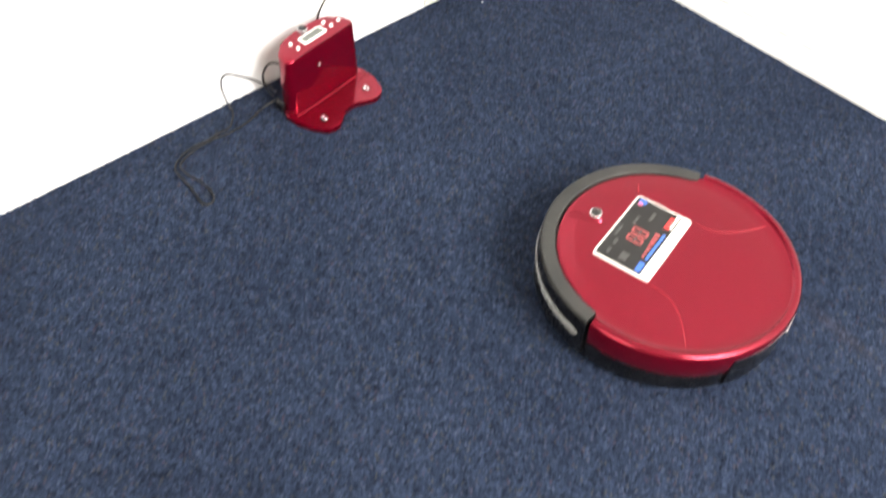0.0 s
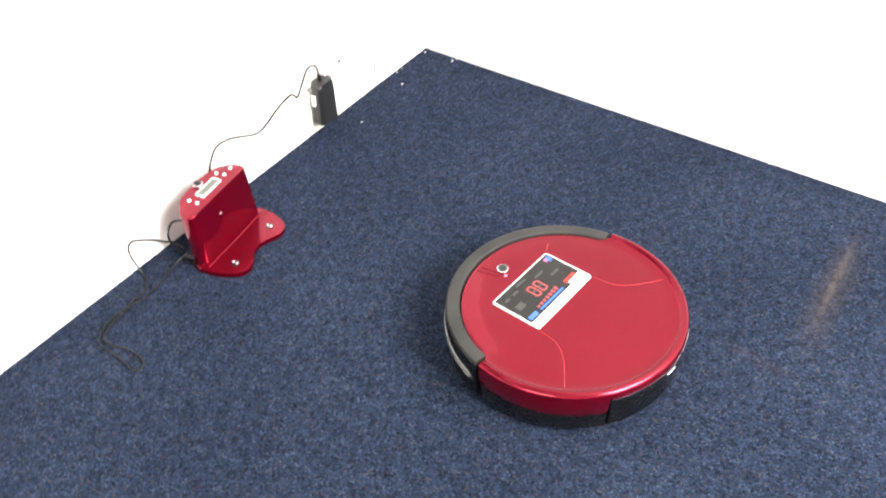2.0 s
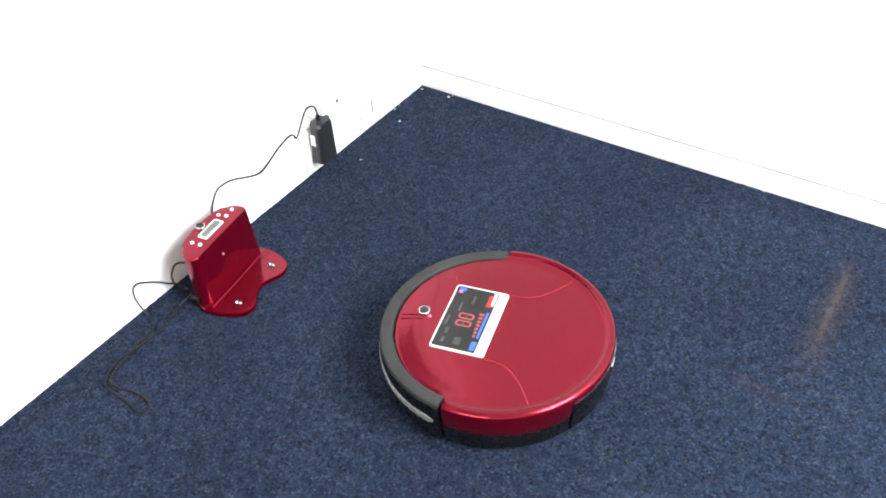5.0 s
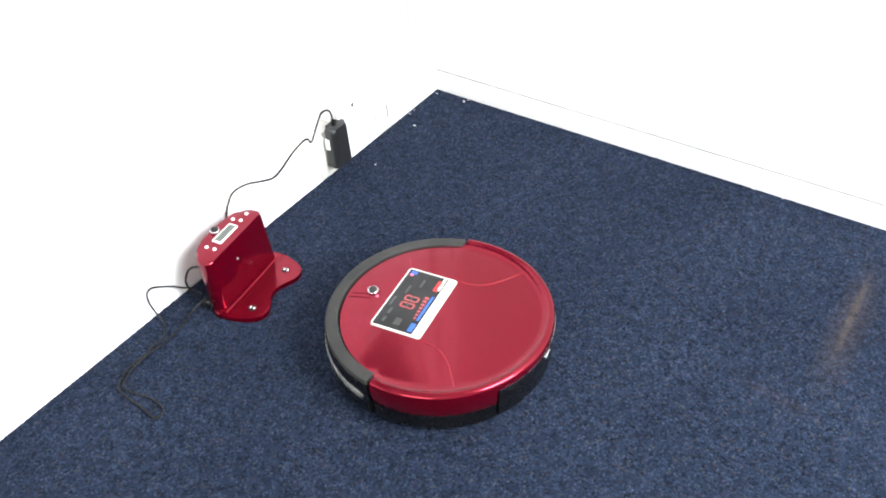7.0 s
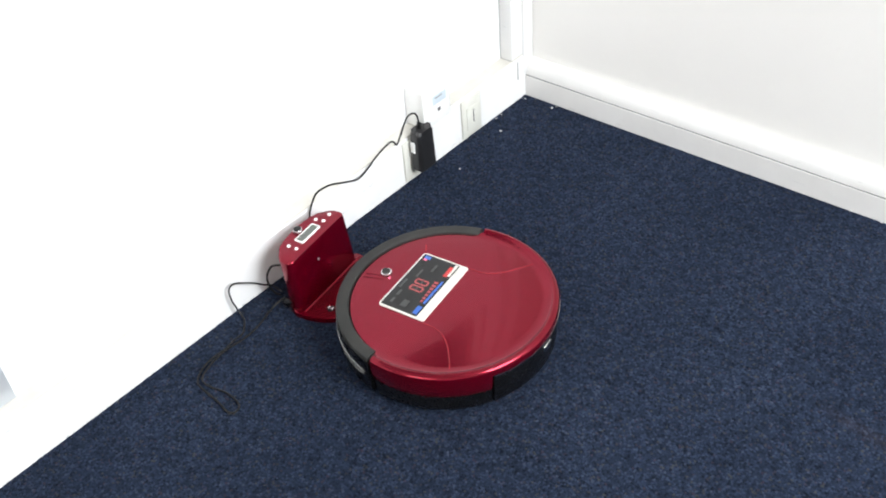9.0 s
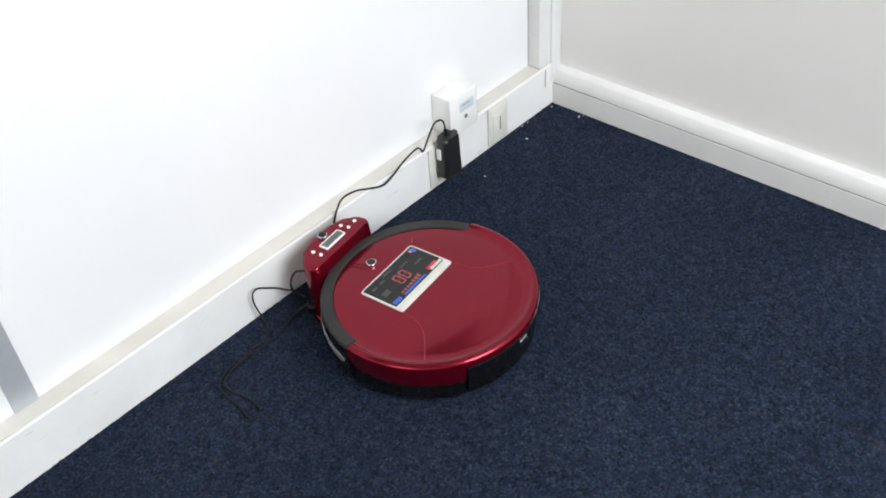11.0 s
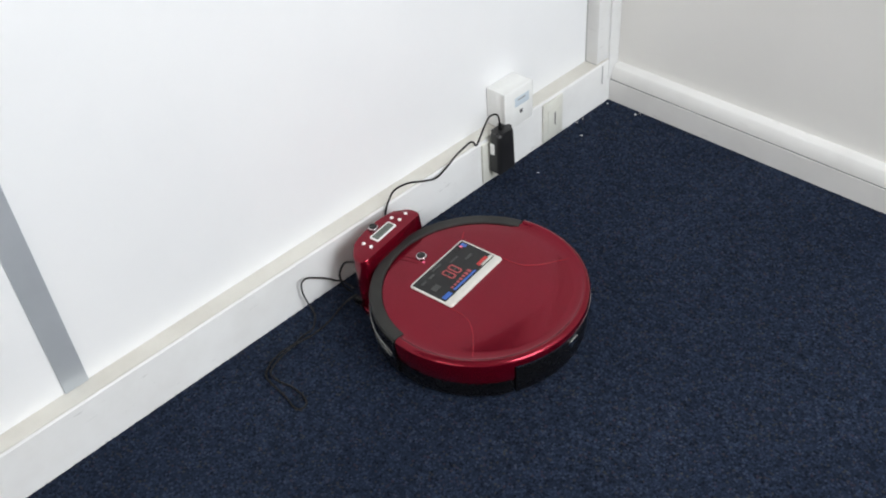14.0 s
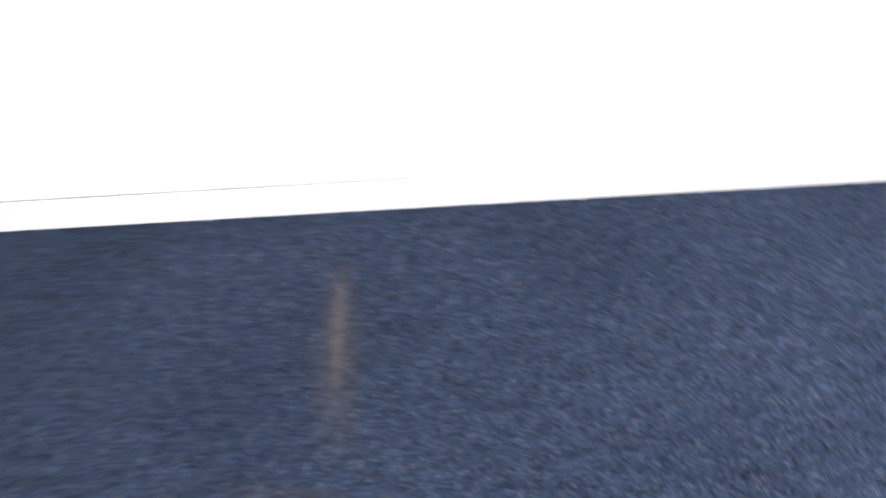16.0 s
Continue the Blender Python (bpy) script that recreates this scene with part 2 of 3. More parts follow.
def sweep(profile, a0, a1, steps, closed=False):
    """A profile of (radius, height) swept about z from a0 to a1 degrees, with capped ends."""
    bm = bmesh.new()
    rings = []
    full = abs(a1 - a0) >= 360
    count = steps if full else steps + 1
    for i in range(count):
        a = radians(a0 + (a1 - a0) * i / steps)
        rings.append([bm.verts.new((r * math.cos(a), r * math.sin(a), z)) for r, z in profile])
    k = len(profile)
    for i in range(count if full else count - 1):
        p, q = rings[i], rings[(i + 1) % count]
        for j in range(k if closed else k - 1):
            bm.faces.new((p[j], q[j], q[(j + 1) % k], p[(j + 1) % k]))
    if closed and not full:
        bm.faces.new(rings[0][::-1])
        bm.faces.new(rings[-1])
    bmesh.ops.recalc_face_normals(bm, faces=bm.faces[:])
    return bm


def disc(r, z0, z1, bevel=0.0, at=(0, 0), n=32):
    return prism([(at[0] + r * math.cos(2 * math.pi * i / n), at[1] + r * math.sin(2 * math.pi * i / n)) for i in range(n)], z0, z1, bevel)


def rounded(x0, x1, y0, y1, r, n=5):
    pts = []
    for cx, cy, a in ((x1 - r, y1 - r, 0), (x0 + r, y1 - r, 90), (x0 + r, y0 + r, 180), (x1 - r, y0 + r, 270)):
        pts += [(cx + r * math.cos(radians(a + 90 * i / n)), cy + r * math.sin(radians(a + 90 * i / n))) for i in range(n + 1)]
    return pts


def spline(points, per=8):
    """Points on a smooth curve through the given ones."""
    v = [Vector(p) for p in points]
    v = [2 * v[0] - v[1]] + v + [2 * v[-1] - v[-2]]
    out = []
    for a, b, c, d in zip(v, v[1:], v[2:], v[3:]):
        for i in range(per):
            t = i / per
            out.append(0.5 * (2 * b + (c - a) * t + (2 * a - 5 * b + 4 * c - d) * t * t + (3 * b - a - 3 * c + d) * t ** 3))
    return out + [v[-2]]


def tube(points, radius, sides=8, per=8):
    path = spline(points, per)
    bm = bmesh.new()
    rings = []
    for i, p in enumerate(path):
        d = (path[min(i + 1, len(path) - 1)] - path[max(i - 1, 0)]).normalized()
        u = d.cross(Vector((0.13, 0.2, 1))).normalized()
        w = d.cross(u)
        rings.append([bm.verts.new(p + radius * (math.cos(2 * math.pi * k / sides) * u + math.sin(2 * math.pi * k / sides) * w)) for k in range(sides)])
    for p, q in zip(rings, rings[1:]):
        for k in range(sides):
            bm.faces.new((p[k], p[(k + 1) % sides], q[(k + 1) % sides], q[k]))
    bm.faces.new(rings[0][::-1])
    bm.faces.new(rings[-1])
    bmesh.ops.recalc_face_normals(bm, faces=bm.faces[:])
    return bm


# ---- the room ----
def build_room():
    s = lambda ob, label, cat: tagged(ob, label, cat, kind="structure")
    s(link("floor", box(-0.03, 2.45, -4.2, 0.025, -0.05, -0.0018), CARPET), "dark blue speckled loop carpet with a rusty streak", "carpet")
    # the partition: solid panels below, glazed bays above, a made-up dim space behind
    w = new("wall_west", None)
    s(w, "white office partition with smooth panels below glazed bays", "wall")
    low, high = 0.68, 2.1
    bays = ((-1.09, -0.11), (-2.14, -1.18), (-3.19, -2.23), (-4.12, -3.28))
    part("lower_panel", box(-0.13, -0.03, -4.2, 0.025, -0.05, low), PANEL, w, "smooth white panel", smooth=False)
    part("upper_panel", box(-0.13, -0.03, -4.2, 0.025, high, 2.6), PANEL, w, smooth=False)
    ends = [0.025] + [y for bay in bays for y in bay[::-1]] + [-4.2]
    for y1, y0 in zip(ends[::2], ends[1::2]):
        part("mullion", box(-0.13, -0.03, y0, y1, low, high), PANEL, w, smooth=False)
    for i, (y0, y1) in enumerate(bays):
        g = new("window_%d" % (i + 1), None)
        s(g, "clear interior glazing in a white partition frame", "window")
        for b in ((y0, y1, low, low + 0.03), (y0, y1, high - 0.03, high), (y0, y0 + 0.03, low + 0.03, high - 0.03), (y1 - 0.03, y1, low + 0.03, high - 0.03)):
            part("window_frame", box(-0.11, -0.05, *b, 0.002), TRUNK, g, smooth=False)
        pane = part("pane", box(-0.083, -0.077, y0 + 0.03, y1 - 0.03, low + 0.03, high - 0.03), PANE, g, "clear glass pane", smooth=False)
        pane.visible_shadow = False
    # unseen closed box added behind the panes so they mirror dark in the lid
    for n, b, lab in (("wall_backing_far", (-1.75, -1.65, -4.3, 0.125, -0.05, 2.6), "made-up grey wall keeping the glazing dark"), ("wall_backing_end", (-1.65, -0.13, 0.025, 0.125, -0.05, 2.6), "made-up grey end wall behind the glazing"), ("wall_backing_rear", (-1.65, -0.13, -4.3, -4.2, -0.05, 2.6), "made-up grey end wall behind the glazing")):
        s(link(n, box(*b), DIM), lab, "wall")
    s(link("floor_backing", box(-1.65, -0.13, -4.2, 0.025, -0.05, -0.002), CARPET), "made-up dark blue carpet behind the glazing", "carpet")
    s(link("ceiling_backing", box(-1.65, -0.13, -4.2, 0.025, 2.5, 2.6), GREYED_CEILING), "made-up plain grey ceiling behind the glazing", "ceiling")
    s(link("wall_north", box(-0.13, 2.55, 0.025, 0.125, -0.05, 2.6), PAINT), "plain warm white painted wall", "wall")
    # the two far walls with their window openings, the south one made up for the rear fill
    e = new("wall_east", None)
    s(e, "white wall with a wide window opening", "wall")
    for n, b in (("wall_below", (2.45, 2.55, -4.2, 0.025, -0.05, 1.0)), ("wall_above", (2.45, 2.55, -4.2, 0.025, 2.3, 2.6)), ("wall_side", (2.45, 2.55, -4.2, -1.35, 1.0, 2.3)), ("wall_side", (2.45, 2.55, -0.05, 0.025, 1.0, 2.3))):
        part(n, box(*b), PAINT, e, smooth=False)
    f = new("wall_south", None)
    s(f, "white wall with an opening made up for the rear fill light", "wall")
    for n, b in (("wall_below", (-0.13, 2.55, -4.3, -4.2, -0.05, 0.9)), ("wall_above", (-0.13, 2.55, -4.3, -4.2, 2.2, 2.6)), ("wall_side", (-0.13, 0.35, -4.3, -4.2, 0.9, 2.2)), ("wall_side", (2.15, 2.55, -4.3, -4.2, 0.9, 2.2))):
        part(n, box(*b), PAINT, f, smooth=False)
    s(link("ceiling", box(-0.13, 2.55, -4.3, 0.125, 2.5, 2.6), GREYED_CEILING), "plain unseen ceiling, greyed to cut bounced light", "ceiling")

    # skirting trunking along the panel wall
    prof = [(-0.03, -0.003), (0.0, -0.003), (0.0, 0.086), (-0.0015, 0.0895), (-0.005, 0.091), (-0.03, 0.0915)]
    bm = bmesh.new()
    a = [bm.verts.new((x, -4.2, z)) for x, z in prof]
    b = [bm.verts.new((x, 0.0245, z)) for x, z in prof]
    for i in range(len(prof)):
        j = (i + 1) % len(prof)
        bm.faces.new((a[i], a[j], b[j], b[i]))
    bm.faces.new(a)
    bm.faces.new(b[::-1])
    bmesh.ops.recalc_face_normals(bm, faces=bm.faces[:])
    t = s(link("baseboard_trunking", bm, TRUNK, smooth=False), "white plastic cable trunking along the panel wall", "trunking")
    part("top_cover", box(-0.0298, -0.0014, -4.2, 0.0240, 0.0895, 0.0922, 0.0005), LEDGE, t, "yellowed top cover of the trunking, darkened for shade", smooth=False)

    # painted skirting along the other wall: lower board, groove, upper board with a sloping top
    k = new("baseboard_skirting", None)
    s(k, "off-white painted skirting board in two strips", "skirting board")
    part("lower_board", box(0.0, 2.45, 0.0, 0.025, -0.003, 0.0430, 0.001), SKIRT, k, smooth=False)
    part("groove", box(0.0015, 2.45, 0.0009, 0.025, 0.0424, 0.0441), SEAM, k, "dark joint between the strips", smooth=False)
    prof = [(0.025, 0.0439), (0.0027, 0.0439), (0.0032, 0.0500), (0.0075, 0.0685), (0.0110, 0.0718), (0.025, 0.0745)]
    bm = bmesh.new()
    a = [bm.verts.new((0.0018, y, z)) for y, z in prof]
    b = [bm.verts.new((2.45, y, z)) for y, z in prof]
    for i in range(len(prof)):
        j = (i + 1) % len(prof)
        bm.faces.new((a[i], a[j], b[j], b[i]))
    bm.faces.new(a)
    bm.faces.new(b[::-1])
    bmesh.ops.recalc_face_normals(bm, faces=bm.faces[:])
    part("upper_board", bm, SKIRT, k)

    # post in the corner, with its narrow cover strip
    p = new("trim_corner_post", None)
    s(p, "off-white corner post standing on the trunking", "corner post")
    part("post", box(-0.03, -0.002, -0.0405, 0.0245, 0.0926, 2.5, 0.002), TRUNK, p)
    part("cover_strip", box(-0.02, 0.0015, -0.006, 0.0248, 0.05, 2.5, 0.0015), TRUNK, p, "narrow white cover strip")
    part("post_joint", box(-0.0305, -0.0280, -0.0418, -0.0402, 0.0925, 2.5), PALE, p, "thin dark joint", smooth=False)
    part("foot_joint", box(-0.03, -0.001, -0.0416, -0.0404, 0.0924, 0.0934), PALE, p, "thin dark joint", smooth=False)
    part("end_slot", box(-0.004, 0.0006, -0.0255, -0.0233, 0.045, 0.084), JOINT, p, "dark slot at the end of the trunking", smooth=False)

    # aluminium strip over the panel joint
    s(link("trim_panel_strip", box(-0.0305, -0.0265, -1.152, -1.117, 0.0926, 2.5, 0.0006), ALU), "flat grey aluminium strip over a panel joint", "trim")


build_room()


# ---- the robot vacuum ----
def lid_radius(a):
    """The lid's edge: narrow inside the bumper, wider behind it, with a short slant between."""
    d = abs((a + 180) % 360 - 180)
    k = min(max((d - 74) / 9, 0), 1)
    k = k * k * (3 - 2 * k)
    return 0.1455 + (0.1545 - 0.1455) * k


def digit(x, y, w, h, t, z, segments):
    """A seven-segment figure as slim bars; up is +x, and it reads along -y."""
    bars = {"a": (h, 0, 1), "g": (h / 2, 0, 1), "d": (0, 0, 1), "f": (h / 2, 0, 0), "b": (h / 2, w, 0), "e": (0, 0, 0), "c": (0, w, 0)}
    bm = bmesh.new()
    for s in segments:
        u, v, flat = bars[s]
        if flat:
            x0, x1, y0, y1 = u - t / 2, u + t / 2, v + t * 0.2, w - t * 0.2
        else:
            x0, x1, y0, y1 = u + t * 0.25, u + h / 2 - t * 0.25, v - t / 2, v + t / 2
        bmesh.ops.create_cube(bm, size=1, matrix=Matrix.Translation((x + (x0 + x1) / 2, y - (y0 + y1) / 2, z)) @ Matrix.Diagonal((x1 - x0, y1 - y0, 0.0004, 1)))
    return bm


def build_robot():
    r = empty("robot_vacuum", pose(0.6637, -0.5669, 0, 0, 0, -168.6), "round glossy red robot vacuum with black bumper on the carpet", "robot vacuum")
    R, S = 0.1655, 0.984
    def part(name, bm, material, parent, label="", smooth=True):
        bm.transform(Matrix.Scale(S, 4))
        return link(name, bm, material, parent, label, smooth)
    # dark underbody
    part("chassis", sweep([(0.0, 0.010), (0.140, 0.010), (0.152, 0.013), (0.1570, 0.022), (0.1590, 0.045), (0.150, 0.068), (0.0, 0.068)], 0, 360, 96), BLACK, r, "black plastic underbody")
    for y in (-0.115, 0.115):
        w = disc(0.034, -0.011, 0.011, 0.003)
        w.transform(Matrix.Translation((0.0, y, 0.0342)) @ pose(0, 0, 0, 90))
        part("wheel", w, BLACK, r, "black rubber drive wheel")
    c = disc(0.014, -0.008, 0.008, 0.002)
    c.transform(Matrix.Translation((0.115, 0, 0.0142)) @ pose(0, 0, 0, 90))
    part("castor", c, BLACK, r)

    # lid with a soft dish towards the rim
    bm = bmesh.new()
    n, rings = 144, []
    prof = [(0.0, 0.0815), (0.30, 0.0815), (0.6, 0.0812), (0.80, 0.0806), (0.88, 0.0798), (0.92, 0.0792), (0.955, 0.0789), (0.980, 0.0786), (0.993, 0.0783), (1.0, 0.0775), (1.0, 0.0700)]
    lift = (0, 0, 0, 0, 0, 0.0003, 0.0012, 0.0024, 0.0036, 0.0052, 0.0)
    centre = bm.verts.new((0, 0, prof[0][1]))
    for (f, z), up in zip(prof[1:], lift[1:]):
        ring = []
        for i in range(n):
            e, a = lid_radius(360 * i / n), 2 * math.pi * i / n
            ring.append(bm.verts.new((f * e * math.cos(a), f * e * math.sin(a), z + up * (e - 0.1455) / 0.009)))
        rings.append(ring)
    for i in range(n):
        bm.faces.new((centre, rings[0][i], rings[0][(i + 1) % n]))
    for p, q in zip(rings, rings[1:]):
        for i in range(n):
            bm.faces.new((p[i], q[i], q[(i + 1) % n], p[(i + 1) % n]))
    lid = part("lid", bm, RED, r, "glossy metallic red lid")

    # bumper: black band with a matt grey top
    bumper = part("bumper", sweep([(0.150, 0.014), (0.1600, 0.012), (0.1640, 0.019), (R + 0.0005, 0.060), (0.1645, 0.0735), (0.150, 0.0735)], -80, 80, 64, closed=True), BLACK, r, "black wrap-around bumper")
    part("bumper_top", sweep([(0.1454, 0.070), (0.1454, 0.0799), (0.1466, 0.0812), (0.1585, 0.0816), (0.1625, 0.0800), (0.1645, 0.0762), (0.1640, 0.0736)], -79.5, 79.5, 64, closed=True), GREY, bumper, "matt charcoal top of the bumper")
    # pale sensor strip, pointed towards the front
    bm = bmesh.new()
    cols = []
    for i in range(61):
        a = -77 + 154 * i / 60
        h = 0.0078 * min(1, ((77.6 - abs(a)) / 4) ** 0.5) * (0.40 + 0.60 * abs(a) / 77)
        zc = 0.052 - 0.004 * abs(a) / 77
        cols.append([bm.verts.new(((R + o) * math.cos(radians(a)), (R + o) * math.sin(radians(a)), z)) for o, z in ((-0.001, zc - h), (0.0012, zc - h * 0.7), (0.0014, zc + h * 0.7), (-0.001, zc + h))])
    for p, q in zip(cols, cols[1:]):
        for j in range(3):
            bm.faces.new((p[j], q[j], q[j + 1], p[j + 1]))
    bmesh.ops.recalc_face_normals(bm, faces=bm.faces[:])
    part("sensor_window", bm, SMOKE, bumper, "pale grey smoked sensor strip")

    # rounded red rim behind, red side panels, black dust bin
    rim = [(0.1540, 0.0700), (0.1540, 0.0818), (0.1550, 0.0829)]
    rim += [(0.1575 + 0.0080 * math.cos(radians(q)), 0.0762 + 0.0078 * math.sin(radians(q))) for q in range(96, -1, -12)]
    rim += [(R, 0.0715), (0.158, 0.0715)]
    part("rim", sweep(rim, 80.6, 279.4, 96, closed=True), RED, r, "rounded glossy red rim")
    for a0, a1 in ((80.6, 143.3), (216.7, 279.4)):
        part("side_panel", sweep([(0.156, 0.0400), (0.1605, 0.0400), (0.1618, 0.0440), (0.1636, 0.0520), (0.1649, 0.0610), (R - 0.0002, 0.0713), (0.156, 0.0713)], a0, a1, 32, closed=True), RED, r, "glossy red side panel")
        part("lower_panel", sweep([(0.150, 0.009), (0.1570, 0.0095), (0.1595, 0.0150), (0.1610, 0.0395), (0.155, 0.0395)], a0, a1, 32, closed=True), BLACK, r)
    part("dust_bin", sweep([(0.150, 0.010), (0.1580, 0.0105), (0.1620, 0.018), (0.1646, 0.060), (0.1640, 0.0685), (0.150, 0.0685)], 144.3, 215.7, 40, closed=True), BLACK, r, "shiny black dust bin")
    part("bin_trim", sweep([(0.158, 0.0678), (0.1656, 0.0679), (0.1665, 0.0693), (0.1660, 0.0708), (0.158, 0.0710)], 144.3, 215.7, 40, closed=True), CHROME, r, "thin silver trim over the dust bin")
    b = box(-0.003, 0.0030, -0.010, 0.010, 0.050, 0.0615, 0.0025)
    b.transform(pose(0, 0, 0, 0, 0, 180) @ Matrix.Translation((0.1645, 0, 0)))
    part("bin_latch", b, CHROME, r, "silver release button")

    # raised creases from the display to the rim, their highlight put in as paler red
    for s in (-1, 1):
        pts = [(0.0, 0.066 * s, 0.0817), (-0.018, 0.0665 * s, 0.0817), (-0.036, 0.0725 * s, 0.0815), (-0.054, 0.088 * s, 0.0811), (-0.068, 0.106 * s, 0.0804), (-0.080, 0.124 * s, 0.0794)]
        part("crease", tube(pts, 0.0005, 8), CREASE_GLINT, lid, "raised crease in the lid")
    part("front_crease", tube([(0.083, -0.070, 0.0812), (0.0905, -0.0835, 0.0806)], 0.0007, 8, 3), CREASE_GLINT, lid)

    for y0, y1 in ((0.0085, 0.0055), (0.0165, 0.0120)):
        part("front_mark", tube([(0.138, y0 + 0.006, 0.0790), (0.122, y0 + 0.002, 0.0803), (0.106, y1 + 0.003, 0.0809)], 0.0008, 6, 4), RED, lid, "embossed line")
    # display
    d = part("display", prism(rounded(0.001, 0.0805, -0.0645, 0.0645, 0.004), 0.080, 0.0836, 0.0010, 2), OFFWHITE, r, "white display frame")
    part("display_bar", prism(rounded(0.0020, 0.0105, -0.0630, 0.0630, 0.0025), 0.0832, 0.0846, 0.0008, 2), OFFWHITE, d, "raised white bar under the display")
    out = rounded(0.0150, 0.0778, -0.0615, 0.0615, 0.002)
    part("screen", prism(out, 0.0820, 0.08405, 0.0002, 1), GLASS, d, "dark glass screen")
    z = 0.0843
    for y in (0.0158, 0.0012):
        part("digit", digit(0.0372, y, 0.0092, 0.0200, 0.0025, z, "abcdef"), SEGMENT, d, "red seven-segment figure 0")
        part("ghost_segment", digit(0.0372, y, 0.0092, 0.0200, 0.0022, 0.0842, "g"), GHOST, d, "unlit grey middle bar")
    bar = lambda n, x0, x1, y0, y1, m, lab: part(n, box(x0, x1, y0, y1, 0.0839, 0.0845), m, d, lab, smooth=False)
    bar("blue_bar", 0.0180, 0.0215, -0.019, 0.0340, BLUE, "blue level bar")
    for i in range(7):
        part("tick", box(0.0237, 0.0270 + 0.0006 * i, 0.0285 - 0.0072 * i, 0.0330 - 0.0072 * i, 0.0839, 0.0844), SEGMENT, d, "red level tick", smooth=False)
    bar("blue_label", 0.0172, 0.0245, 0.0410, 0.0580, BLUE, "blue printed block")
    bar("red_label", 0.0200, 0.0270, -0.0530, -0.0300, REDPRINT, "red printed block")
    bar("white_label", 0.0167, 0.0215, -0.0600, -0.0330, OFFWHITE, "white printed block")
    for x, y, w, l in ((0.0635, 0.030, 0.004, 0.012), (0.0635, 0.048, 0.004, 0.010), (0.040, 0.046, 0.010, 0.014), (0.060, -0.020, 0.003, 0.018), (0.045, -0.038, 0.004, 0.016), (0.070, 0.010, 0.003, 0.020)):
        bar("ghost_mark", x, x + w, y - l / 2, y + l / 2, GHOST, "unlit grey mark")
    bar("blue_icon", 0.0640, 0.0740, -0.0585, -0.0520, BLUE, "small blue icon")
    bar("pink_icon", 0.0680, 0.0735, -0.0518, -0.0480, PINK, "small pink icon")

    # start button and lamp
    kb = part("button", disc(0.0088, 0.080, 0.0836, 0.0012, (0.110, 0.0)), CHROME, r, "chrome ring of the start button")
    part("button_cap", disc(0.0066, 0.0832, 0.0848, 0.0008, (0.110, 0.0)), GREY, kb, "dark button cap")
    part("lamp", disc(0.0022, 0.0805, 0.0820, 0.0004, (0.0985, 0.0085), 12), PINK, r, "tiny pink lamp")
    return r, bumper


